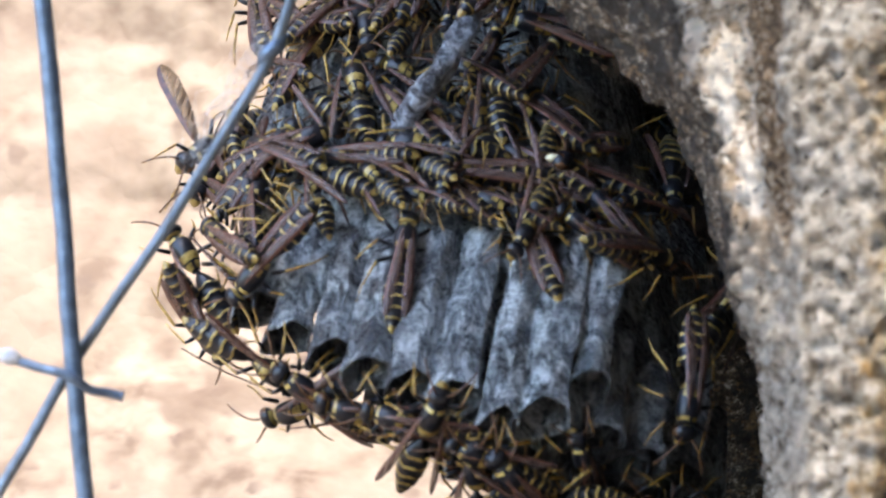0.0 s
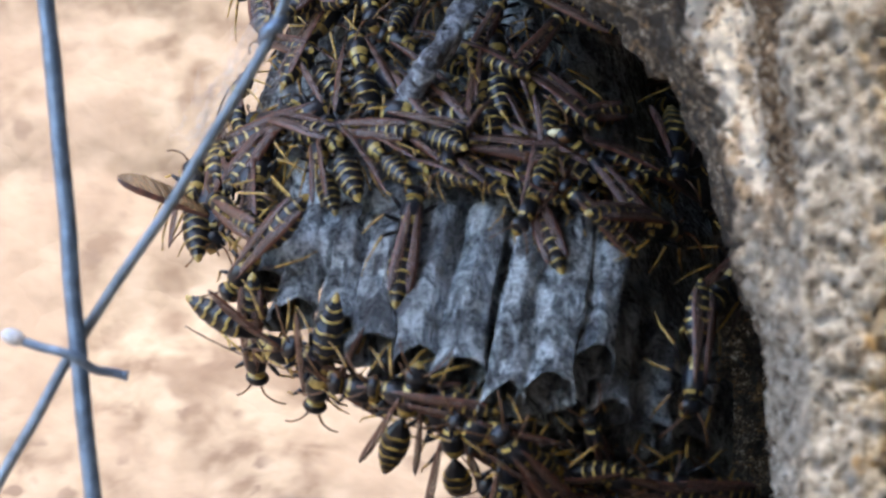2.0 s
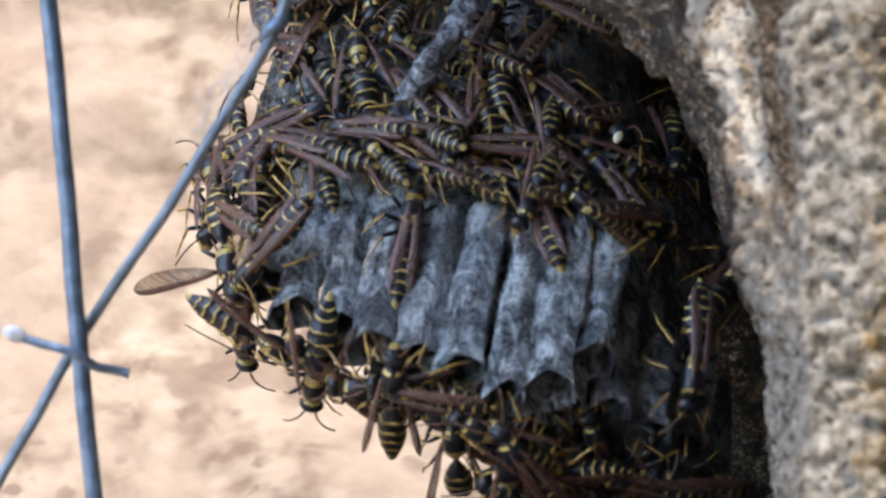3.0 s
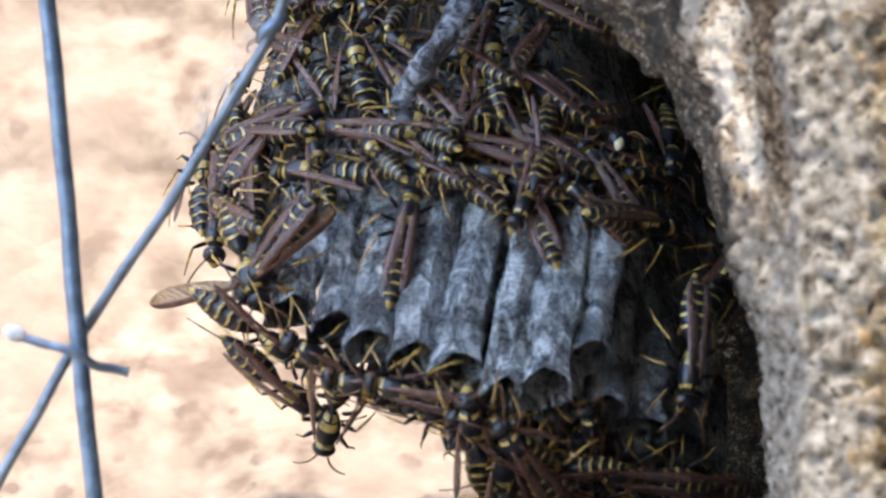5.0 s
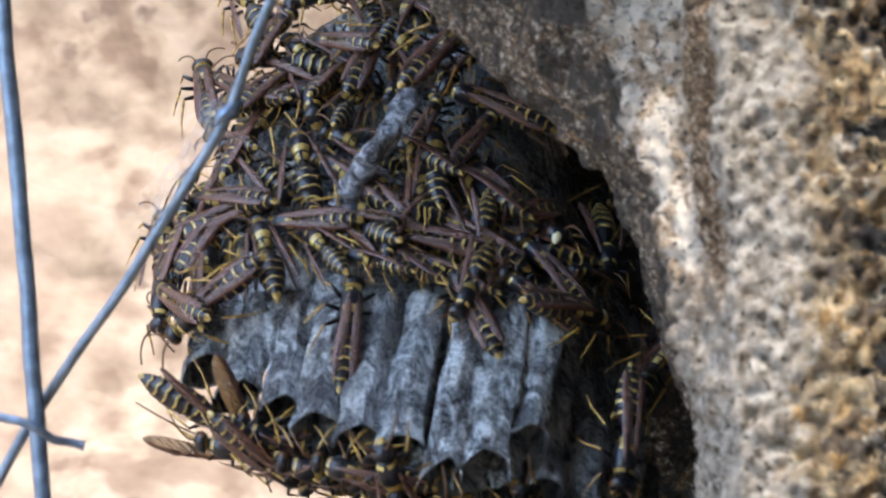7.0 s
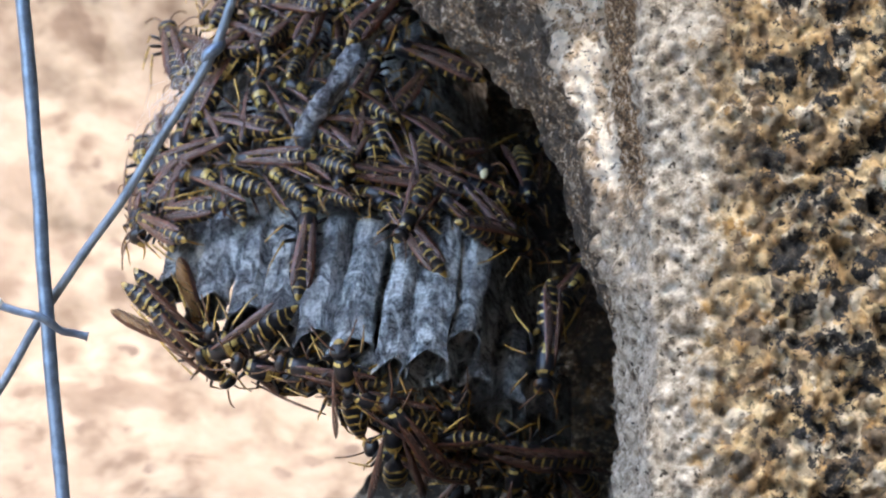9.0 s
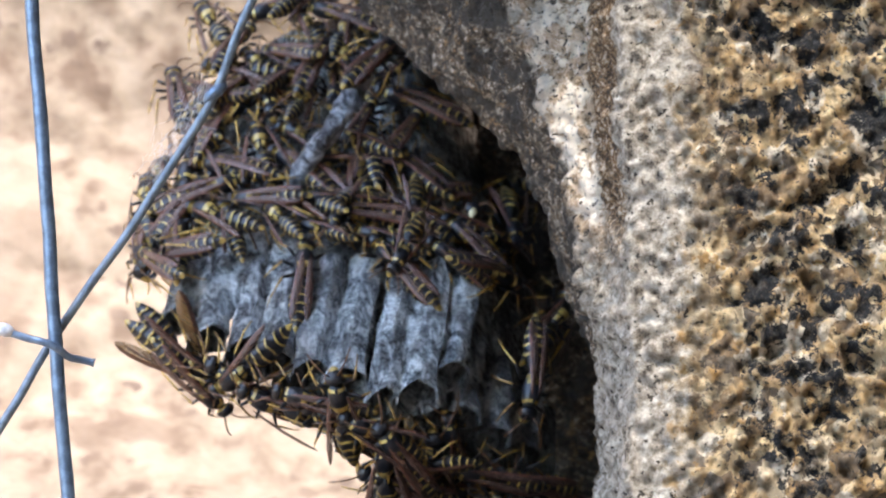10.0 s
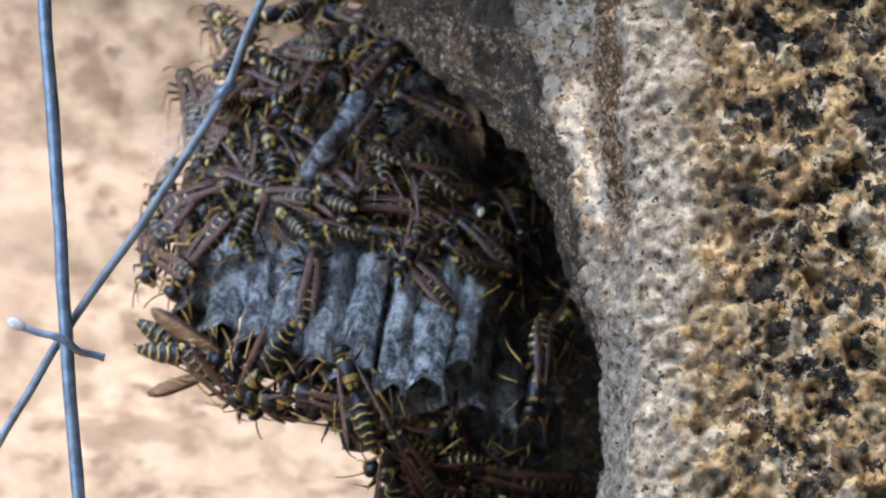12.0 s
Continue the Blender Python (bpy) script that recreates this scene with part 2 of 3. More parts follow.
def tube(bm, points, radii, n=6, mats=None):
    """A tapered round bar along points."""
    pts = [Vector(p) for p in points]
    loops, side = [], None
    for i, p in enumerate(pts):
        way = (pts[min(i + 1, len(pts) - 1)] - pts[max(i - 1, 0)]).normalized()
        if side is None:
            side = way.orthogonal().normalized()
        side = (side - way * side.dot(way)).normalized()
        up = way.cross(side)
        loops.append([p + (side * math.cos(a) + up * math.sin(a)) * radii[i] for a in (math.tau * k / n for k in range(n))])
    rings(bm, loops, mats)


def curve(points, steps=8):
    """A Catmull-Rom run through points."""
    pts = [Vector(p) for p in points]
    pts = [2 * pts[0] - pts[1], *pts, 2 * pts[-1] - pts[-2]]
    out = []
    for a, b, c, d in zip(pts, pts[1:], pts[2:], pts[3:]):
        for k in range(steps):
            t = k / steps
            out.append(0.5 * (2 * b + (c - a) * t + (2 * a - 5 * b + 4 * c - d) * t * t + (3 * b - a - 3 * c + d) * t ** 3))
    return out + [pts[-2]]


def mesh_grid(name, verts, nu, nv, material, wrap=False):
    """A mesh from a nu x nv array of places."""
    faces = []
    for i in range(nu - 1):
        for j in range(nv if wrap else nv - 1):
            k = (j + 1) % nv
            faces.append((i * nv + j, i * nv + k, (i + 1) * nv + k, (i + 1) * nv + j))
    me = bpy.data.meshes.new(name)
    me.from_pydata([tuple(v) for v in verts], [], faces)
    me.materials.append(material)
    me.polygons.foreach_set("use_smooth", [True] * len(me.polygons))
    me.update()
    return new(name, me)


def hill(p, scale, seed=0.0):
    return noise.noise(Vector((p[0] / scale + seed, p[1] / scale, p[2] / scale)))


# ---- ground with the sunlit bank ----
def build_ground():
    xs = np.concatenate([np.linspace(-60, -1.2, 12), np.linspace(-1.0, -0.15, 16), np.linspace(-0.14, 0.09, 120), np.linspace(0.13, 1.0, 14), np.linspace(1.3, 60, 12)])
    foot = [(-60, -0.25), (-20, -0.25), (-6, -0.25), (-2, -0.25), (-0.8, -0.25), (-0.42, -0.25), (-0.24, -0.247)]
    heights = np.concatenate([np.linspace(-0.235, -0.09, 14), np.linspace(-0.085, 0.09, 100), np.linspace(0.1, 1.2, 26)])
    bank = [(0.135 + (1.3 * (z - 0.005) if z < 0.005 else 0.12 * (z - 0.005)) - 0.012 * math.exp(-((z - 0.005) / 0.02) ** 2), z) for z in heights]
    top = [(0.42, 1.24), (0.9, 1.27), (4, 1.3), (15, 1.35), (60, 1.4)]
    prof = foot + bank + top
    verts = []
    for y, z in prof:
        for x in xs:
            p = (x * 1000, y * 1000, z * 1000)
            lump = 4.5 * hill(p, 38) + 1.5 * hill(p, 14, 9) + 0.5 * hill(p, 6, 4)
            if abs(x) > 0.5 or abs(y) > 0.6:
                lump = 40 * hill(p, 600, 3)
            verts.append((x, y - 0.8 * lump * MM, z + 0.6 * lump * MM))
    g = mesh_grid("ground", verts, len(prof), len(xs), SAND)
    return tagged(g, "sunlit pale sandy earth bank with dark spots", "ground", kind="structure")


# ---- unseen rock walls added beside and behind, to block sky and bounce light ----
def build_wall(name, outline, height, label):
    ring = []
    for (ax, ay), (bx, by) in zip(outline, outline[1:] + outline[:1]):
        ring += [(ax + (bx - ax) * k / 14, ay + (by - ay) * k / 14) for k in range(14)]
    cx, cy = sum(x for x, _ in ring) / len(ring), sum(y for _, y in ring) / len(ring)
    levels = [*np.linspace(-0.27, height - 0.06, 30), height - 0.02, height]
    verts = []
    for i, z in enumerate(levels):
        f = (1.0, 0.985, 0.93)[max(0, i - len(levels) + 3)]
        for x, y in ring:
            p = (x * 1000, y * 1000, z * 1000)
            d = 0.04 * hill(p, 300) + 0.02 * hill(p, 90, 4)
            verts.append(((x - cx) * f + cx + d, (y - cy) * f + cy + d, z))
    verts += [(cx, cy, height + 0.01)] * len(ring)
    ob = mesh_grid(name, verts, len(levels) + 1, len(ring), ROCK, wrap=True)
    return tagged(ob, label, "rock wall", kind="structure")


def build_walls():
    build_wall("rock_wall", [(0.26, -0.11), (0.9, -0.06), (1.0, -1.2), (0.36, -1.25), (0.28, -0.7)], 0.60, "unseen low grey rock wall added to block light from the right")
    build_wall("cliff", [(1.7, -1.30), (1.8, -2.6), (-0.95, -2.7), (-0.92, -1.9), (-0.7, -1.3)], 2.1, "unseen tall grey rock face added to block the front sky")


# ---- the rock ----
# below z -40 an invented, unseen ledge blocks bounce light from the ground
EDGE_Z = [-260, -80, -52, -44, -40, -27, -17, -13, -3.6, 5.5, 15, 21, 27, 33, 38, 60, 100, 150, 175]
EDGE_X = [-10, -24, -28, -20, 33, 34.5, 34.4, 33.6, 30.2, 27.5, 23.8, 19, 12.8, 6.7, 2.5, -14, -40, -36, -10]


def rock_profile(z):
    """Corners of the rock at a height, from the back round the nest's hollow and the arris to the far side, in mm."""
    e = float(np.interp(z, EDGE_Z, EDGE_X))
    e += 0.5 * noise.noise(Vector((3.1, 0.0, z / 5)))
    r = 1.3 * noise.noise(Vector((0.0, 7.0, z / 11))) + 0.15 * noise.noise(Vector((0.0, 2.0, z / 3))) + float(np.interp(z, [-260, -60, -20, 0, 45, 100, 175], [30, 33, 34, 34, 33, 24, 30]))
    over = max(0.0, z - 30)
    hollow = float(np.interp(z, [-60, -40, -20, 10, 30, 45, 70], [0, 2, 8, 14, 12, 6, 0]))
    behind = float(np.interp(z, [-260, -60, -38, -28, -18, 0, 25, 45, 70], [-20, -22, -1, 6, 15, 24, 22, e + 5, e + 3]))
    deep = e + 2 + 20 * float(np.interp(z, [-44, -38, 28, 46], [0, 1, 1, 0]))
    lip = float(np.interp(z, [-60, -20, 0, 20, 40, 80], [-34, -29, -20, -14, 2, 4]))
    front = -57 + 0.12 * z - 0.12 * over
    rear = float(np.interp(z, [50, 58, 100, 150, 175], [46, 38, 20, -6, -12]))
    back = max(behind + 4, e + 8)
    strip = float(np.interp(z, [-22, -8, 2, 13, 27, 50], [0.3, 1.2, 2.2, 3.2, 7, 11]))
    inner = max(e - 0.3, r - 2 - strip)
    # the crust leans back towards the top, so that it catches the sun
    crust = -46.5 + 0.42 * min(36.0, max(0.0, z - 3))
    # high above the nest, out of view, an added prow juts out to shade it
    f = min(1.0, max(0.0, (z - 70) / 20))

    def jut(x, y, px, py):
        return x + (px - x) * f, y + (py - y) * f

    return [(170, min(52, rear + 14)), (max(back + 22, e + 55), rear), (back + 2, rear), (behind, min(42, rear - 3)), (max(behind + 1, deep), min(38, rear - 5)), (deep, min(8, rear - 9)), (e + 0.4 * hollow + 1, min(lip + 8, rear - 14)), (e, min(lip, rear - 20)),
            jut(0.5 * e + 0.5 * inner - 0.3, max(0.5 * lip - 21, crust + 8), e - 3, -30), jut(inner, crust + 3, e - 4, -60), jut(max(inner + 0.4, r - 2.4), crust, e - 2, -103), jut(max(inner + 0.7, r - 1.8), crust - 0.5, e + 12, -104), jut(max(inner + 0.9, r - 0.9), 0.5 * crust - 26, e + 30, -105), jut(r + 0.8, front + 0.8, 0, -104), jut(r + 10, front - 1, 28, front), (r + 40, front - 4), (r + 80, front - 8), (195, front + 8), (205, 0)]


COUNTS = [5, 8, 16, 14, 18, 22, 30, 40, 36, 40, 10, 16, 26, 30, 96, 76, 10, 8, 6]


def build_rock():
    zs = np.concatenate([np.linspace(-260, -62, 14), np.linspace(-58, 58, 225), np.linspace(61, 165, 32), [170, 174, 175]])
    rows = []
    for z in zs:
        c = rock_profile(float(z))
        ring = []
        for i, n in enumerate(COUNTS):
            a, b = np.array(c[i]), np.array(c[(i + 1) % len(c)])
            for k in range(n):
                ring.append(a + (b - a) * k / n)
        ring = np.array(ring)
        for _ in range(3):
            ring = 0.25 * np.roll(ring, 1, 0) + 0.5 * ring + 0.25 * np.roll(ring, -1, 0)
        if z > 150:
            mid = ring.mean(0)
            ring = mid + (ring - mid) * math.sqrt(max(0.0, 1 - ((z - 150) / 25) ** 2))
        rows.append(np.column_stack([ring, np.full(len(ring), z)]))
    p = np.array(rows)
    du, dv = np.roll(p, -1, 1) - np.roll(p, 1, 1), np.gradient(p, axis=0)
    nrm = np.cross(du, dv)
    nrm /= np.linalg.norm(nrm, axis=2, keepdims=True) + 1e-9
    out = p.copy()
    for i in range(p.shape[0]):
        for j in range(p.shape[1]):
            q = p[i, j]
            grit = 0.8 if -60 < q[1] < -50 and q[0] < 42 else 1.0
            h = 1.3 * hill(q, 17) + 0.9 * hill(q, 6.5, 3) + grit * (1.0 * abs(hill(q, 2.6, 7)) + 1.0 * hill(q, 1.3, 5))
            if q[1] < -45:
                pit = hill(q, 5.0, 21) + 0.5 * hill(q, 2.4, 2)
                far = min(1.0, max(0.0, (q[0] - 38) / 10))
                grain = noise.voronoi(Vector(q) / 1.9 + Vector((hill(q, 3, 1), hill(q, 3, 2), hill(q, 3, 3))) * 0.5)[0]
                h += (0.45 + far) * 0.9 * (0.55 - grain[0]) + far * 0.5 * (grain[1] - grain[0])
                h -= 4.5 * max(0.0, pit - 0.15) * min(1.0, max(0.0, (q[0] - 40) / 14)) + 1.6 * max(0.0, pit - 0.42) * (q[0] < 46)
            if i in (0, len(zs) - 1):
                h = 0
            out[i, j] = q - nrm[i, j] * h * ROCK_SIDE
    nu, nv = p.shape[:2]
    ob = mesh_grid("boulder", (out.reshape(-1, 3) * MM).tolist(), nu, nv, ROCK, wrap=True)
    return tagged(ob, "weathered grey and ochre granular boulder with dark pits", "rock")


ROCK_SIDE = -1.0


# ---- the nest ----
MOUTH_X = [-23.5, -21.5, -17.5, -13, -8.5, -3.9, 0.9, 5.6, 10.2, 15.2, 20, 24.5, 30]
MOUTH_Z = [-4, -6, -9.0, -10.8, -12.8, -14.3, -15.4, -18.4, -17.6, -14.6, -18.5, -19.5, -21]
AXIS = Vector((-0.16, -0.60, -0.78)).normalized()
ACROSS = (Vector((1, 0, 0)) - AXIS * AXIS.x).normalized()
INWARD = ACROSS.cross(AXIS)


def rim(x):
    return 14 - 20 * math.sqrt(max(0.06, 1 - ((x - 4) / 30) ** 2)) + 0.8 * max(0.0, x - 20)


def sunk(x, z):
    """How far the upper back falls away into the hollow."""
    return 0.55 * max(0.0, x - 10) * min(1.0, max(0.0, (z + 2) / 9))


def hem(x):
    """The height of the lowest edge of the outer cells."""
    return float(np.interp(x, MOUTH_X, MOUTH_Z)) - 1.2


def flank(x, z):
    """The depth of the comb's cone-shaped side at a height."""
    return rim(x) + 6 + (1.1 if z > -2 else 0.95) * min(z + 2, 7) + 0.85 * max(0.0, z - 5) + sunk(x, z)


def on_nest(x, z, heading, lift=0.0, pitch=0.0, size=1.0, roll=0.0):
    """The pose of an insect that clings to the comb at x, z (mm); heading in degrees, 0 along x and 90 upwards."""
    d = rim(x + 0.5) - rim(x - 0.5)
    d = max(-1.2, min(1.2, d))
    low = hem(x)
    if z >= low:
        y, n = flank(x, z), Vector((d, -1, float(np.interp(z, [-9, -3, 3], [0.2, 0.45, 1.15]))))
    else:
        y, n = flank(x, low) + (low - z) * 1.25, Vector((0.3 * d, -0.75, -0.6))
    n.normalize()
    a = radians(heading)
    way = Vector((math.cos(a), 0, math.sin(a)))
    way.y = -(way.x * n.x + way.z * n.z) / n.y
    way.normalize()
    side = way.cross(n)
    m = Matrix((side, way, n)).transposed().to_4x4()
    m.translation = (Vector((x, y, z)) + n * (0.9 + lift)) * MM
    return m @ pose(0, 0, 0, pitch, roll, 0) @ Matrix.Scale(size, 4)


def build_nest():
    nest = new("paper_wasp_nest")
    tagged(nest, "grey paper wasp comb hanging from the boulder by a stalk", "wasp nest")
    rng = random.Random(5)
    # mouths: one row along the outer rim, the rest close-packed behind and below it
    spots = [(x, z, 0) for x, z in zip(MOUTH_X[1:-3], MOUTH_Z[1:-3])]
    for row in range(1, 9):
        for j in range(14):
            x = -23 + (2.35 if row % 2 else 0) + 4.7 * j
            z = float(np.interp(x, [-23, -13, 0, 10, 20, 31], [-5, -10.5, -15.5, -17, -18.5, -21]))
            if z + row * 4.1 * INWARD.z > -8.0 - 0.65 * (x + 21) and x < 31:
                spots.append((x, z, row))
    for x, z, row in spots:
        size, turn, phase = (2.48 if row == 0 else 2.3) + rng.uniform(-0.2, 0.2), rng.uniform(-0.25, 0.25), rng.uniform(0, 6.28)
        mouth = Vector((x, flank(x, z), z)) + INWARD * (1.9 + 4.1 * row + 0.5 * max(0.0, x - 16)) + Vector((rng.uniform(-0.2, 0.2), 0, 0)) - AXIS * (rng.uniform(0, 1.5) if row else 0.0)
        long = ((-1.0 - z) / 0.78 + 5.0) if row == 0 else 15.0
        cut = (1.5 if x > 3 else 0.9) if row == 0 else 0.7
        base = mouth - AXIS * long
        loops = []
        for s, k in ((0.0, 0.5), (0.04, 0.74), (0.12, 0.86), (0.22, 0.9), (0.3, 0.92), (0.38, 0.9), (0.46, 0.93), (0.54, 0.94), (0.62, 0.97), (0.7, 0.98), (0.78, 0.98), (0.86, 1.0), (0.93, 1.04), (1.0, 1.09)):
            loops.append(cell_loop(base, s * long, size * k * (1 + 0.025 * math.sin(9 * s + phase)), turn, rng.uniform(-0.08, 0.08), cut * max(0.0, 2 * s - 1) ** 1.5, phase))
        loops.append(cell_loop(base, long, size * 1.01, turn, 0, cut, phase))
        loops.append(cell_loop(base, long - 3.5, size * 0.90, turn, 0, cut * 0.5, phase))
        loops.append(cell_loop(base, long - 8.0, size * 0.6, turn, 0, 0, phase))
        bm = bmesh.new()
        rings(bm, [[v * MM for v in lp] for lp in loops])
        cell = part("cell", bm, PAPER, nest)
        cell.data.polygons.foreach_set("use_smooth", [row > 0] * len(cell.data.polygons))
    # the paper back that roofs the cells
    bm = bmesh.new()
    loops = []
    for i in range(72):
        px = 4 + 27.6 * math.sin(math.pi * (i / 71 - 0.5))
        deep = max(0.6, 14 + 18.4 * math.sqrt(max(0.0, 1 - ((px - 4) / 27.8) ** 2)) + 0.8 * max(0.0, px - 20) - rim(px))
        low, high = hem(px) + 7.0, max(hem(px) + 8.0, -2 + 1.1 * deep)
        upper, lower = [], []
        for j in range(44):
            z = low + (high - low) * j / 43
            y = flank(px, z) + 2.6 * min(1.0, max(0.0, (-1 - z) / 5)) + 0.7 * max(0.0, px - 13)
            bumps = 0.7 * noise.noise(Vector((px / 3.2, z / 3.2, 1))) + 0.5 * math.cos(px * 1.3) * math.cos(z * 1.5)
            upper.append(Vector((px, y - 0.6 * bumps, z + 0.6 * bumps)) * MM)
            lower.append(Vector((px, y + 1.2, z - 1.2)) * MM)
        loops.append(upper + lower[::-1])
    rings(bm, loops)
    part("comb_back", bm, PAPER, nest, "bumpy grey paper roof of the comb")
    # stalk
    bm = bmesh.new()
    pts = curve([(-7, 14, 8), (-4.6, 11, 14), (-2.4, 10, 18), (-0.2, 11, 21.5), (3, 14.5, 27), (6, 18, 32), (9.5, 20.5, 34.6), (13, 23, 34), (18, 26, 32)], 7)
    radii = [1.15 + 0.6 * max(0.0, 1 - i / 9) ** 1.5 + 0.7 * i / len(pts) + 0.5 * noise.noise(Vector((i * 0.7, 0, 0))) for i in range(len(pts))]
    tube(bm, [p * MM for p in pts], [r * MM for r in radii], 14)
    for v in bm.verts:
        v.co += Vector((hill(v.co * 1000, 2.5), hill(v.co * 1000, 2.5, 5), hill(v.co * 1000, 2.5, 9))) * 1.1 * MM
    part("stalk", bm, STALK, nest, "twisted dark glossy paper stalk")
    return nest


def cell_loop(base, down, size, turn, shift, scallop, phase):
    """One hexagonal ring of a cell, its edge cut into an arch by scallop."""
    out = []
    for k in range(24):
        a = math.tau * k / 24 + turn
        hexed = 1 / max(math.cos((a - turn + math.pi / 6) % (math.pi / 3) - math.pi / 6), 0.5)
        r = size * (0.8 * hexed + 0.2) * (1 + 0.05 * math.cos(3 * a + phase + 0.3 * down))
        low = scallop * (1.15 * math.cos(a - 2.75) + 0.4 * math.cos(2 * a) + 0.15 * math.cos(3 * a + phase))
        q = base + AXIS * (down + low) + ACROSS * (r * math.cos(a) + shift) + INWARD * (r * math.sin(a))
        out.append(q + Vector((hill(q, 1.7, 3), hill(q, 1.7, 8), 0)) * 0.34 + Vector((hill(q, 6, 3), hill(q, 6, 8), 0)) * 0.7)
    return out


# ---- wires ----
def build_wires():
    Y, SPREAD = -40, 1.0116

    def wire(name, pts, radius, label, sway=0.25, steps=8, tip=1.0, coat=None):
        bm = bmesh.new()
        run = curve([(x * SPREAD, y, z * SPREAD) for x, y, z in pts], steps)
        run = [p + Vector((hill(p, 9, 2), hill(p, 9, 4), 0)) * sway for p in run]
        rad = [radius * (1 + 0.07 * hill(p, 3)) for p in run]
        rad[-1] *= tip
        tube(bm, [p * MM for p in run], [r * MM for r in rad], 12)
        ob = part(name, bm, coat or ZINC)
        return tagged(ob, label, "wire", "fence wires")

    wire("upright_wire", [(-52, Y - 2, 250), (-45.5, Y, 90), (-42.2, Y, 44), (-41, Y, 28), (-39.4, Y, 12), (-38, Y, -6.7), (-36.3, Y, -26), (-34.6, Y, -44), (-30, Y, -100), (-20, Y, -255)], 0.92, "blue-grey galvanised upright fence wire", 0.2, 10)
    slant = wire("slanting_wire", [(55, Y + 5, 160), (20, Y, 92), (-5, Y, 47), (-13, Y + 0.5, 32), (-17.4, Y + 1, 20.5), (-22.7, Y + 1.4, 11.4), (-28, Y + 1.6, 2.8), (-33, Y + 1.7, -4.4), (-37, Y + 1.8, -10.4),
          (-39.2, Y + 1.6, -14), (-42, Y + 1, -19.2), (-46.3, Y, -26.5), (-60, Y, -52), (-120, Y, -150)], 0.58, "thin blue-grey fence wire slanting past the nest", 0.25, 8, 1.0, DULL)
    tie = wire("tie_wire", [(-44.3, Y - 1, -10.9), (-43.2, Y - 1, -11.2), (-41, Y - 1.3, -11.9), (-38.9, Y - 1.7, -12.4), (-37.2, Y - 1.5, -13.2), (-35.8, Y - 0.6, -14.2), (-34.2, Y, -14.5), (-32.6, Y, -14.9)], 0.5, "short twisted tie wire with blunt bright ends", 0.1, 6, 1.3)
    bm = bmesh.new()
    lobes = []
    for k in range(8):
        f = k / 7
        r = 0.3 + 0.6 * math.sin(math.pi * f) ** 0.7
        lobes.append([Vector(((-45.2 + 2.4 * f) * SPREAD, Y - 1 + math.sin(a) * r, -10.7 - 0.5 * f + math.cos(a) * r)) * MM for a in (math.tau * q / 10 for q in range(10))])
    rings(bm, lobes)
    part("crimped_end", bm, WEB, tie, "pale blunt crimped end")
    # bead where the wire was knotted, and the cobweb on it
    bm = bmesh.new()
    loops = []
    for k in range(7):
        f = k / 6
        loops.append([Vector((-17.7 + 2.2 * (f - 0.5) + math.cos(a) * r, Y + 1 + math.sin(a) * r, 20.6 + 3.0 * (f - 0.5))) * MM for r in (0.35 + 0.9 * math.sin(math.pi * f),) for a in (math.tau * q / 10 for q in range(10))])
    rings(bm, loops)
    part("wire_bead", bm, ZINC, slant, "blunt twisted knot of wire")
    rng = random.Random(3)
    bm = bmesh.new()
    for k in range(190):
        f = rng.random()
        c = Vector((-25.5 + 8 * f + rng.gauss(-0.6, 0.9), Y + 3 + rng.uniform(-2, 3), 9 + 12.5 * f + rng.gauss(0, 0.7)))
        d = Vector((rng.gauss(0.6, 0.5), rng.gauss(0, 0.5), rng.gauss(0.9, 0.5))) * rng.uniform(0.6, 1.6)
        mid = c + Vector((rng.gauss(0, 0.5), 0, rng.gauss(0, 0.5)))
        tube(bm, [(c - d) * MM, mid * MM, (c + d) * MM], [0.012 * MM, 0.02 * MM, 0.01 * MM], 3)
    web = part("cobweb", bm, WEB)
    tagged(web, "dusty grey cobweb tuft caught on the slanting wire", "cobweb", kind="stuff")


# ---- wasps ----
def lathe(bm, rows, n=12):
    """Rings along y from rows of y, half width, half height, centre z, material slot."""
    loops = [[Vector((rx * math.cos(a), y, zc + rz * math.sin(a))) * MM for a in (math.tau * k / n for k in range(n))] for y, rx, rz, zc, _ in rows]
    rings(bm, loops, [r[4] for r in rows[1:]])


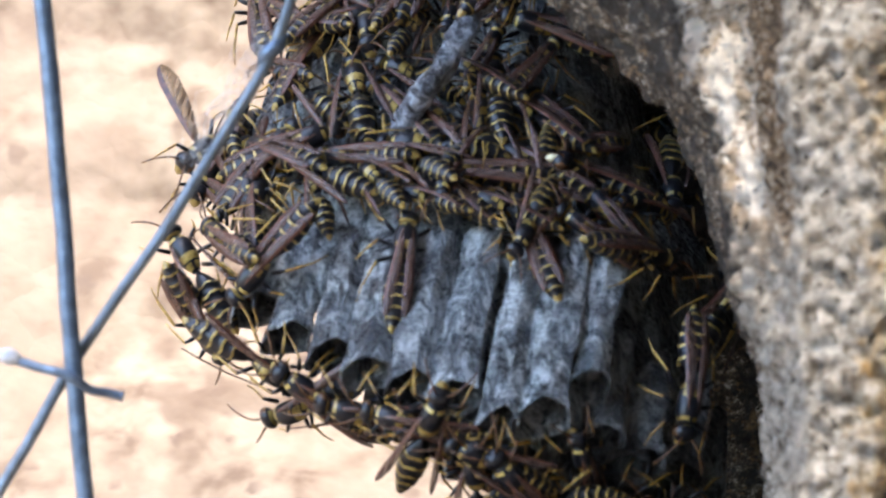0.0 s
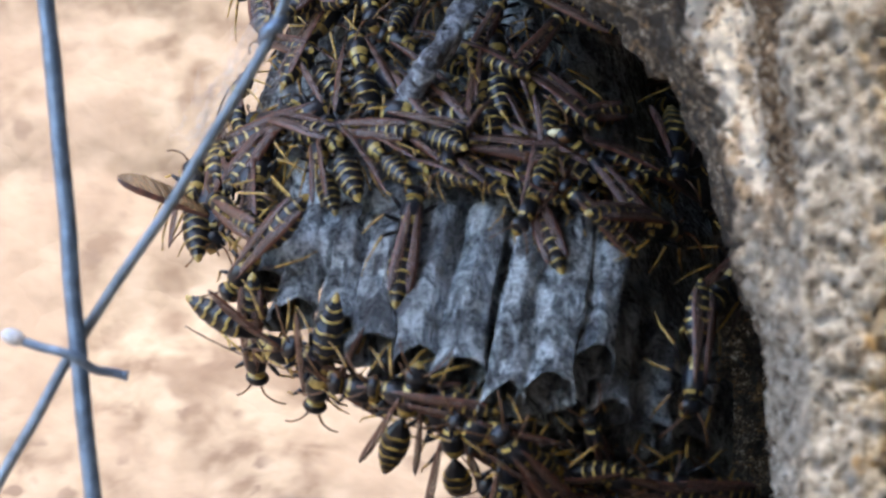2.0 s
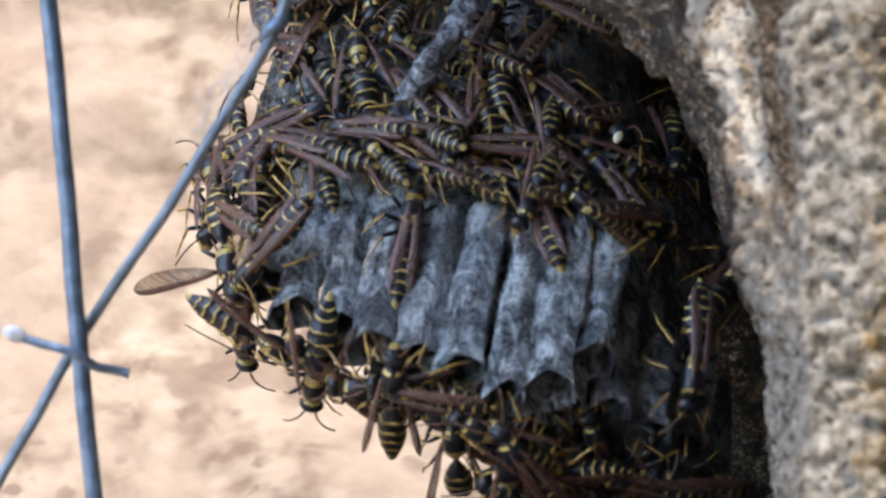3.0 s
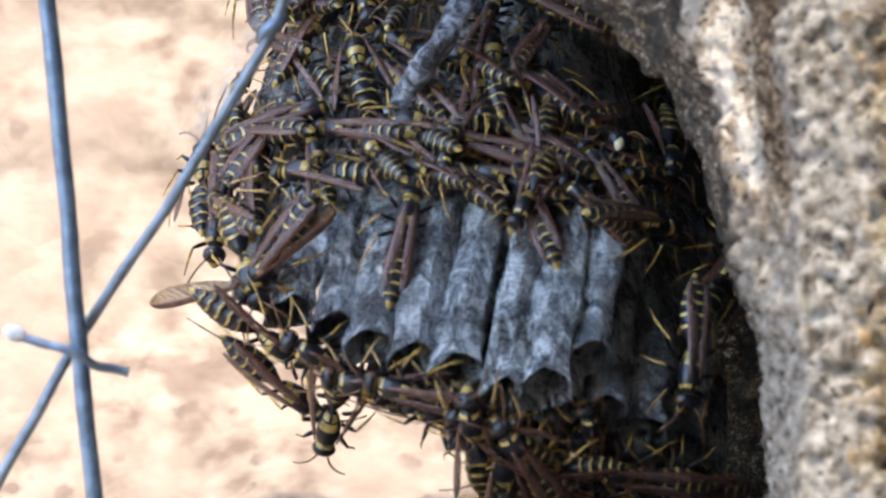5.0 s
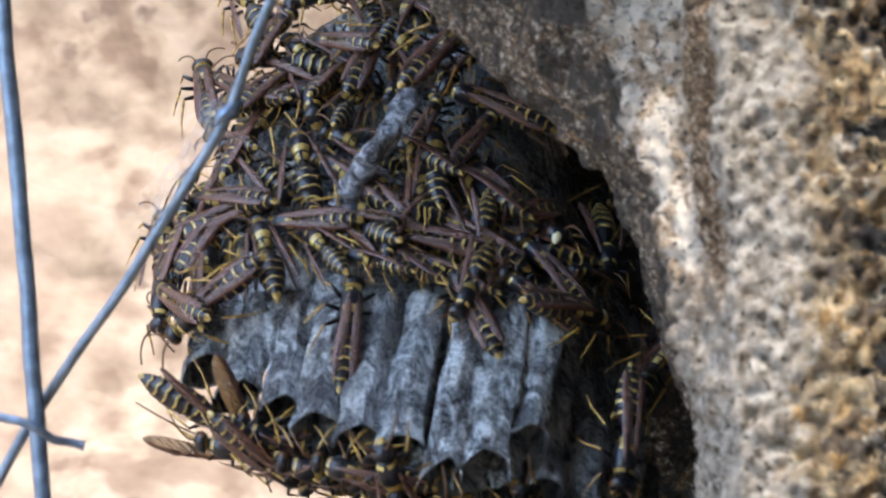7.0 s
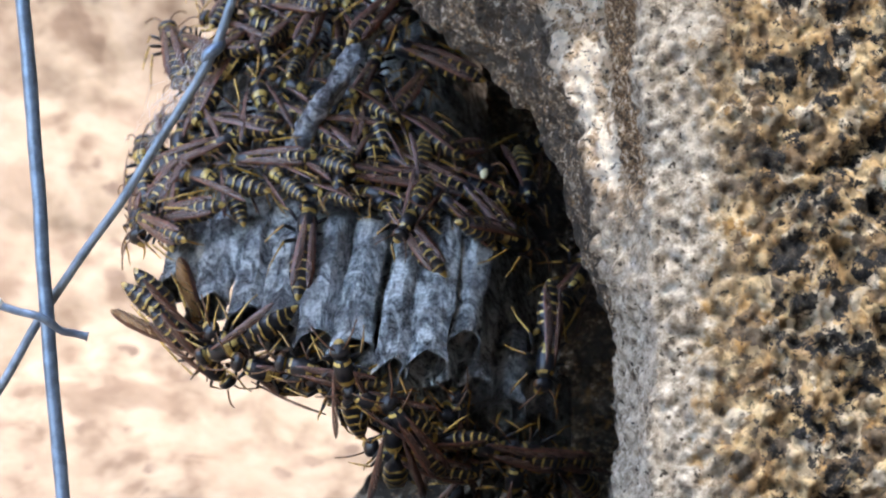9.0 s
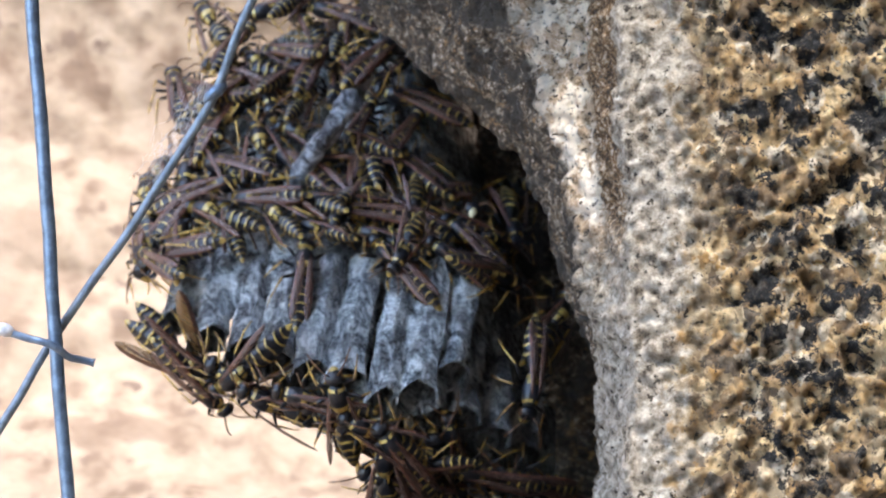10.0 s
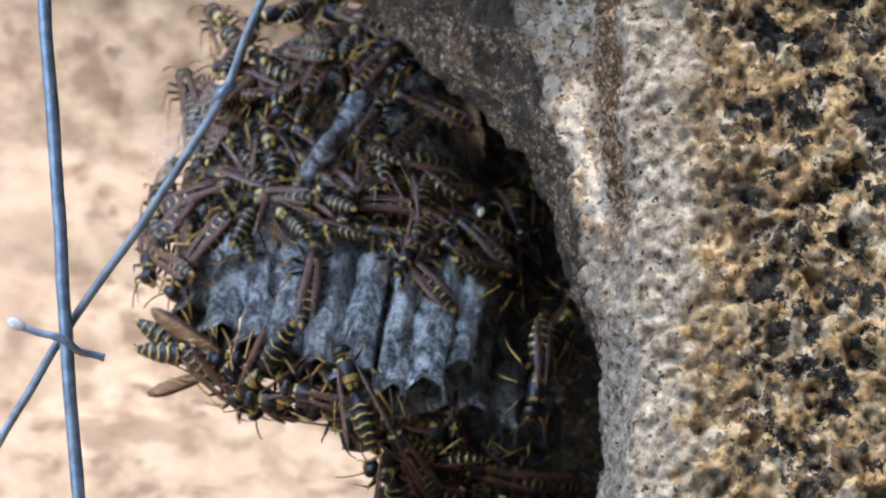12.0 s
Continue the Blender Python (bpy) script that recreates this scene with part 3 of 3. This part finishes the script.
def wasp_model(spread=0.0, curl=0.0, closed=False, pale=False, label="black and yellow paper wasp with folded amber wings"):
    root = new("paper_wasp")
    tagged(root, label, "wasp", "wasps on the nest")
    # head
    bm = bmesh.new()
    lathe(bm, [(2.6, 0.4, 0.4, 2.2, 0), (2.8, 1.05, 0.9, 2.2, 1), (3.05, 1.3, 1.1, 2.1, 0), (3.5, 1.42, 1.2, 2.0, 0), (3.95, 1.2, 1.05, 1.9, 0), (4.25, 0.7, 0.6, 1.8, 0), (4.35, 0.3, 0.3, 1.75, 0)], 14)
    for f in bm.faces:
        c = f.calc_center_median() * 1000
        if abs(c.x) > 1.05 and c.y > 3.2:
            f.material_index = 2
    head = part("head", bm, [BLACK, YELLOW, BROWN], root)
    bm = bmesh.new()
    lathe(bm, [(3.8, 0.78, 0.85, 1.3, 0), (4.2, 0.7, 0.8, 1.25, 0), (4.42, 0.4, 0.55, 1.1, 0)] if not pale else [(3.7, 0.5, 0.9, 1.45, 0), (4.15, 0.6, 0.95, 1.3, 0), (4.4, 0.42, 0.8, 1.1, 0), (4.5, 0.18, 0.4, 0.85, 0)], 10)
    part("face_plate", bm, PALE if pale else CREAM, head, "white face" if pale else "pale yellow face")
    # thorax
    bm = bmesh.new()
    lathe(bm, [(2.6, 0.45, 0.46, 2.10, 0), (2.4, 0.78, 0.74, 2.16, 0), (2.15, 1.0, 0.95, 2.20, 0), (1.75, 1.2, 1.14, 2.26, 1), (1.6, 1.24, 1.2, 2.28, 0), (1.0, 1.36, 1.36, 2.34, 0), (0.2, 1.40, 1.42, 2.35, 0),
               (-0.5, 1.34, 1.36, 2.35, 0), (-0.9, 1.24, 1.26, 2.34, 1), (-1.4, 1.08, 1.12, 2.25, 1), (-1.6, 0.98, 1.0, 2.20, 0), (-1.9, 0.84, 0.86, 2.12, 1), (-2.3, 0.6, 0.62, 2.03, 1), (-2.7, 0.28, 0.3, 1.95, 0)], 14)
    # the yellow marks are broken by the black back
    for f in bm.faces:
        c = f.calc_center_median() * 1000
        if f.material_index and ((c.y > 0.8 and abs(c.x) < 0.4) or (-1.7 < c.y < -0.5 and abs(c.x) > 1.0) or (c.y < -1.7 and abs(c.x) < 0.25)):
            f.material_index = 0
    part("thorax", bm, [BLACK, YELLOW], root)
    # abdomen
    bm = bmesh.new()
    rows = [(-2.6, 0.28, 0.28, 2.1, 0), (-3.1, 0.36, 0.36, 2.15, 0), (-3.5, 0.7, 0.7, 2.2, 0)]
    seg = [(-3.9, 0.95), (-5.2, 1.5), (-6.6, 1.66), (-8.0, 1.55), (-9.3, 1.26), (-10.4, 0.85), (-11.3, 0.4)]
    for (y0, r0), (y1, r1) in zip(seg, seg[1:]):
        for f, slot, fat in ((0.0, 0, 0.95), (0.6, 0, 1.0), (0.73, 0, 1.01), (0.96, 1, 1.05)):
            y, r = y0 + (y1 - y0) * f, (r0 + (r1 - r0) * f) * fat
            drop = curl * ((-y - 3) / 8) ** 2 * 4
            rows.append((y + 0.3 * drop, r, r * 0.9, 2.2 - 0.045 * (-y - 3) - drop, slot))
    y, rx, rz, zc, _ = rows[-1]
    rows.append((y - 0.6, 0.12, 0.12, zc - 0.2, 1))
    lathe(bm, rows, 14)
    # the bands have notched front edges, and the last rings are duller
    for v in bm.verts:
        v.co.y += 0.16 * MM * math.cos(4 * math.atan2(v.co.z - 0.0022, v.co.x))
    part("abdomen", bm, [BLACK, YELLOW], root, "black abdomen banded with yellow")
    # wings
    for s in (-1, 1):
        bm = bmesh.new()
        loops = []
        out = (0.05 if closed else 0.17) + spread
        base_x = 0.52 if closed else 1.28
        for f, w in ((0.0, 0.3), (0.08, 0.55), (0.25, 0.9), (0.5, 1.15), (0.75, 1.2), (0.9, 0.9), (0.97, 0.5), (1.0, 0.12)):
            w *= (0.56 if closed else 0.42) + 1.3 * min(1, spread)
            along = 11.4 * f
            c = Vector((s * (base_x + along * math.sin(out)), 1.1 - along * math.cos(out), 3.5 + 0.6 * math.sin(3 * f) - 1.0 * f))
            across = Vector((s * math.cos(out), math.sin(out), (-0.30 if closed else -0.75) + 0.8 * min(1, spread)))
            across.normalize()
            loops.append([(c - across * w) * MM, (c + across * w * 0.45 + Vector((0, 0, 0.10))) * MM, (c + across * w) * MM, (c + across * w - Vector((0, 0, 0.05))) * MM, (c + across * w * 0.45 + Vector((0, 0, 0.05))) * MM, (c - across * w - Vector((0, 0, 0.05))) * MM])
        rings(bm, loops)
        for i, f in enumerate(bm.faces):
            if i % 6 in (2, 3, 4):
                f.material_index = 1
        part("wing", bm, [AMBER if spread > 0.3 else WING, COSTA], root, "translucent amber-brown wing")
    # legs and feelers
    legs = (((1.2, 1.6, 1.3), (2.6, 2.6, 1.9), (3.2, 3.9, 0.3), (3.5, 5.0, -0.6)),
            ((1.3, 0.0, 1.2), (3.1, -0.2, 2.0), (4.3, -1.0, 0.2), (4.9, -1.7, -0.7)),
            ((1.2, -1.6, 1.2), (2.9, -3.2, 2.2), (3.9, -5.6, 0.3), (4.1, -7.2, -0.7)))
    for s in (-1, 1):
        for a, b, c, d in legs:
            bm = bmesh.new()
            p = [Vector((s * v[0], v[1], v[2])) * MM for v in (a, b, c, d)]
            tube(bm, [p[0], p[0].lerp(p[1], 0.6), p[1], p[1].lerp(p[2], 0.15), p[2], p[2].lerp(p[3], 0.5), p[3]], [v * MM for v in (0.26, 0.28, 0.16, 0.18, 0.13, 0.09, 0.06)], 6, [0, 0, 1, 1, 1, 1])
            part("leg", bm, [BLACK, LEG], root)
        bm = bmesh.new()
        run = curve([(s * 0.6, 4.1, 2.6), (s * 1.2, 5.0, 2.9), (s * 2.2, 6.3, 2.3), (s * 3.0, 7.4, 1.2)], 3)
        tube(bm, [q * MM for q in run], [(0.14 - 0.004 * i) * MM for i in range(len(run))], 5)
        part("antenna", bm, BROWN, root)
    return root


def build_wasps():
    folded = wasp_model()
    half = wasp_model(0.45, 0.1, False, False, "black and yellow paper wasp with half-opened amber wings")
    curled = wasp_model(0.05, 0.6, False, False, "black and yellow paper wasp with its abdomen curled under")
    shut = wasp_model(0.0, 0.0, True, False, "black and yellow paper wasp with wings closed over its back")
    pale = wasp_model(0.1, 0.2, False, True, "dark paper wasp with a white face turned outwards")
    models, used, taken, seats = [folded, half, curled, shut, pale], set(), [], []
    tilt = random.Random(21)

    def put(m, kind=0):
        src = models[kind]
        if kind not in used:
            used.add(kind)
            src.matrix_basis = m
            return src
        keep = src.scale.copy()
        src.scale = (1, 1, 1)
        ob = copy_thing(src, m)
        src.scale = keep
        return ob

    def sit(x, z, heading, kind=0, lift=0.0, pitch=0.0, size=1.0, roll=None):
        roll = tilt.choice((-1, 1)) * tilt.uniform(12, 34) if roll is None else roll
        taken.append((x, z))
        ob = put(on_nest(x, z, heading, lift, pitch, size, roll), kind)
        seats.append((ob, x, z, heading, lift, pitch, roll))
        return ob

    # those that keep their places
    sit(-4.7, -1.0, 82, 3, 0, 0, 1, 22), sit(7.7, 13.9, 150, 3, 0, 0, 1, 22), sit(10.2, 24.0, 157, 3, 1, 0, 1, -22), sit(26.3, 11.1, -100, 4, 2, 55, 1, 0)
    sit(21.2, -2.2, -12, 3, 0, 0, 1, -22), sit(28.9, -5.9, 62, 2, 1.5, 0, 1, 0), sit(25.1, -17.5, -97, 3, 0, 0, 1, 22), sit(6.6, 25.3, 45, 3, 8, 0, 1, 22)
    sit(-12.6, 21.6, 54, 3, 0.5, 0, 1, -22), sit(5.5, 17.7, 95, 0, 0, 0, 1, 0), sit(-6.4, 14.4, 140, 3, 0, 0, 1, 22), sit(4.1, 13.3, 100, 2, 0, 0, 1, 0)
    sit(8.3, 8.0, 150, 3, 0, 0, 1, -22), sit(13.8, 6.0, 165, 3, 0, 0, 1, 22), sit(2.1, 6.7, 172, 3, 0.5, 0, 1, -22), sit(-8.4, 23.7, -80, 0, 0.5, 0, 1, 0)
    sit(-9.7, 17.5, 100, 2, 0, 0, 1, 0), sit(-15.0, 11.2, 20, 3, 0, 0, 1, 22), sit(-1.7, 31.1, 62, 3, 1, 0, 1, 22), sit(-9.5, 23.9, 12, 3, 0.5, 0, 1, -22)
    sit(-18.5, 10.1, 50, 3, 0, 0, 1, 22), sit(-19.5, 4.4, 85, 3, 0, 0, 1, -22), sit(-14.0, 29.5, 170, 0, 0, 0, 1, 0), sit(-8.2, 37.8, 200, 3, 0, 0, 1, 22)
    sit(0.3, 38.8, 160, 3, 0, 0, 1, -22), sit(-16.6, 38.2, 120, 0, 0, 0, 1, 0), sit(-21.5, 27.2, 100, 3, 0, 0, 1, 22), sit(18.6, -27.2, 170, 3, 0, 0, 1, 22)
    sit(6.3, -25.2, 100, 2, 0, 0, 1, 0), sit(-1.5, -19.8, 150, 3, 0, 0, 1, 22), sit(6.7, -23.3, 130, 3, 0, 0, 1, 22), sit(6.7, -28.0, 165, 3, 0, 0, 1, 22)
    sit(24.0, -27.9, 170, 3, 0, 0, 1, 22), sit(17.1, -29.3, 60, 0, 0, 0, 1, 0), sit(-14.6, -13.6, 150, 3, 0.2, 0, 1, 22), sit(-9.5, -16.1, 168, 2, 0.2, 0, 1, 0)
    sit(-18.5, -11.6, -30, 0, 0.2, 0, 1, 0)
    # the rest of the swarm
    rng = random.Random(11)
    made = 0
    for _ in range(5000):
        x, z = rng.uniform(-27, 33), rng.uniform(-1, 46)
        if ((x - 4) / 29) ** 2 + ((rim(x) + (z + 2) / 1.1 - 14) / 20) ** 2 > 1.0:
            continue
        if (-21 < x < -5 and z < 5.0) or (-5 <= x < 8 and z < 1.0) or x > 24 or (x > 12 and z > 5) or (-6 < x < 12 and 13 < z < 40 and abs((x + 2) - (z - 17) * 0.62) < 2.8):
            continue
        if min(math.hypot(x - a, z - b) for a, b in taken) < (4.6 if x < -4 and z < 16 else 3.6):
            continue
        along = rng.choice((150, 150, 165, 140, 60, 100, 180, -100, 45))
        sit(x, z, along + rng.uniform(-20, 20), rng.choice((0, 0, 3, 3, 3, 2)), rng.uniform(0, 1.6) + (1.5 if z < 4 else 0.0), rng.uniform(-24, 14), rng.uniform(0.72, 0.92))
        made += 1
        if made > 112:
            break
    for _ in range(2000):
        x = rng.uniform(-20, 32)
        z = hem(x) - rng.uniform(0.5 if x < -2 else 5.5 if x > 4 else 2.5, 14)
        if z < (-7.0 if x < -2 else -5.5) - 0.65 * (x + 21) or min(math.hypot(x - a, z - b) for a, b in taken) < 3.9:
            continue
        sit(x, z, rng.choice((-25, 150, 165, 160, -35) if x < -2 else (20, 150, 165, 180, 5) if x < 12 else (20, 150, 165, 90, 100)) + rng.uniform(-20, 20), rng.choice((0, 0, 2, 3)), rng.uniform(0, 1.0), rng.uniform(-14, 10), rng.uniform(0.78, 0.98))
        made += 1
        if made > 150:
            break
    movers = {}
    for name, kind in (("edge", 1), ("left_climber", 0), ("left_head", 3), ("hanger", 3), ("hanger_low", 2), ("bottom", 0), ("walker", 0), ("collar", 3), ("lefty", 3), ("facing", 2), ("bee_line", 3), ("ranger", 0), ("turner", 4), ("slider", 3), ("low_face", 2)):
        movers[name] = put(on_nest(0, 0, 0), kind)
    return movers, seats


build_ground()
build_walls()
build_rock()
build_nest()
build_wires()
MOVERS, SEATS = build_wasps()


def motions():
    """Keys the wasps that walk over the comb: seconds, place on the comb in mm, heading."""
    def tread(name, rows, roll=0.0, lift=0.6):
        walk(MOVERS[name], [(t, on_nest(x, z, a, lift, 55 if name == "turner" else 0, 1.0, roll)) for t, x, z, a in rows])

    tread("edge", [(0, -28.5, 9.6, -148), (0.8, -29.6, 5.3, -126), (1.2, -29.2, 3.3, -108), (1.6, -29.0, 1.1, -94), (2, -27.6, -0.8, -92), (2.5, -24.8, -3.0, -82), (3.1, -22.6, -5.8, -76), (5, -20.4, -7.0, -70), (5.8, -18.7, -16.9, -45), (6.4, -17.0, -15.1, -36), (9.5, -19.9, -11.3, -48), (12, -17.4, -11.5, -5)], -22)
    tread("left_climber", [(0, -29.7, -2.3, 125), (0.8, -30.4, -2.4, 120), (1.5, -30.8, -1.2, 102), (2, -29.5, 1.9, 96), (2.5, -28.6, 4.4, 95), (3.1, -27.7, 3.2, 108), (5, -28.3, 3.9, 92), (6.4, -27.5, 6.1, 95), (9.5, -24.1, 10.1, 92), (11.5, -24.6, 10.3, 92), (12, -24.2, 8.7, 92)])
    tread("left_head", [(0, -27.7, 6.1, -120), (2.5, -27.4, -0.1, -105), (5, -26.4, -2.2, -95), (5.8, -25.3, -2.5, -95), (6.4, -24.1, -1.3, -100), (9.5, -24.5, 1.1, -95), (12, -25.2, 0.2, -95)])
    tread("hanger", [(0, -27.0, -7.7, -60), (0.8, -23.8, -12.1, -70), (1.5, -21.0, -12.5, -88), (2.5, -21.0, -12.4, -90), (3.1, -22.2, -11.1, -88), (5, -16.1, -17.4, -38), (6.4, -11.0, -16.7, -36), (9.5, -17.0, -15.3, -42), (12, -14.0, -16.4, -40)])
    tread("hanger_low", [(0, -16.2, -15.7, -160), (0.8, -15.7, -15.7, -140), (1.5, -13.9, -15.2, -112), (2.5, -14.3, -15.3, -100), (3.1, -14.5, -15.3, -100), (5, -12.9, -20.8, -105), (5.8, -16.7, -18.0, -170), (6.4, -17.9, -13.8, -190), (9.5, -14.2, -13.2, -150), (12, -12.6, -14.4, -130)])
    tread("bottom", [(0, -1.4, -16.1, 68), (0.8, -3.6, -16.7, 62), (1.5, -3.3, -17.8, 62), (2.5, -5.6, -15.2, 85), (3.1, -5.9, -14.9, 88), (5, 2.7, -19.8, 100), (5.8, -0.2, -18.7, 112), (6.4, 0.1, -16.5, 112), (9.5, -0.0, -16.5, 106), (12, 0.4, -16.3, 108)])
    tread("walker", [(0, -14.7, 7.0, 160), (0.8, -13.7, 7.4, 130), (1.5, -12.2, 7.1, 112), (2.5, -12.6, 7.3, 130), (3.1, -15.8, 5.6, 172), (5, -15.1, 3.3, 178), (5.8, -14.3, 3.3, 122), (6.4, -13.7, 5.0, 96), (7.5, -14.2, 6.6, 120), (9.5, -17.0, 5.3, 172), (10.7, -15.0, 8.3, 120), (12, -10.3, 8.6, 58)])
    tread("collar", [(0, -19.6, 9.0, 165), (1.5, -18.9, 9.7, 168), (3.1, -18.9, 7.0, 172), (5, -21.6, 7.7, 186), (5.8, -23.5, 6.2, 176), (6.4, -21.9, 8.7, 180), (9.5, -15.2, 13.3, 170), (12, -16.5, 11.7, 165)], 8)
    tread("lefty", [(0, -19.6, -3.7, -130), (1.5, -20.9, -5.2, -130), (5, -19.1, -6.0, -126), (5.8, -21.3, -6.2, -135), (6.4, -20.7, -4.6, -130), (7.5, -21.0, -0.0, -150), (9.5, -21.9, 0.8, -168), (12, -20.3, -1.8, -125)], -14)
    tread("facing", [(0, -20.7, 5.2, -80), (3.1, -21.4, 3.0, -80), (5, -23.6, 4.9, -98), (6.4, -21.9, 7.2, -98), (12, -18.6, 15.8, -98)])
    tread("bee_line", [(0, -1.4, 5.1, 147), (1.5, -1.9, 6.0, 147), (5, -0.9, 3.5, 147), (6.4, -1.6, 4.4, 150), (9.5, -2.1, 6.8, 178), (12, -1.2, 8.9, 186)], 16)
    tread("ranger", [(0, -3.4, 9.2, 175), (1.5, -3.8, 10.3, 172), (3.1, -7.9, 8.7, 185), (5, -3.4, 8.6, 178), (6.4, -3.5, 8.3, 178), (9.5, -1.9, 14.2, 185), (11.5, 4.6, 13.7, 185), (12, 4.6, 13.4, 185)])
    tread("turner", [(0, 12.7, 5.0, 170), (1.5, 12.5, 5.2, 172), (2.3, 12.8, 4.9, 172), (2.8, 17.1, 5.5, 215), (3.2, 18.5, 5.2, 245), (5, 18.6, 4.5, 250), (11.5, 18.4, 4.7, 250), (12, 18.6, 4.8, 250)], 0, 2)
    tread("slider", [(0, 9.4, 0.8, 112), (5, 9.4, 1.1, 111), (9.5, 7.6, 0.1, 130), (11.5, 8.3, -0.1, 134), (12, 8.3, -0.3, 134)], -16)
    tread("low_face", [(0, 3.3, -22.0, 95), (2.5, 0.2, -21.2, 95), (3.1, 0.8, -21.6, 95), (5, 14.5, -24.8, 92), (12, 12.3, -23.9, 95)])

    # the wasp on the outer edge folds its wings once it has settled
    for wing in MOVERS["edge"].children:
        if wing.name.startswith("wing"):
            s = 1 if wing.data.vertices[0].co.x > 0 else -1
            rows = []
            for t, fold in ((0.0, -36), (1.6, -40), (3.0, -38), (5.0, -36), (5.8, -4), (6.5, 6), (9.5, 12), (12.0, 10)):
                rows.append((t, pose(s * 1.15 * MM, 1.1 * MM, 0, 0, 0, -s * fold) @ pose(-s * 1.15 * MM, -1.1 * MM, 0)))
            walk(wing, rows)

    # the others shift about where they sit
    rng = random.Random(8)
    for ob, x, z, a, lift, pitch, roll in SEATS:
        restless = rng.choice((0.15, 0.3, 0.3, 0.9))
        rows, t = [], 0.0
        while t <= 12.01:
            rows.append((t, on_nest(x + rng.gauss(0, 0.4) * restless, z + rng.gauss(0, 0.4) * restless, a + rng.gauss(0, 6) * restless, lift + abs(rng.gauss(0, 0.1)), pitch, 1.0, roll)))
            t += 1.5
        walk(ob, rows)


motions()
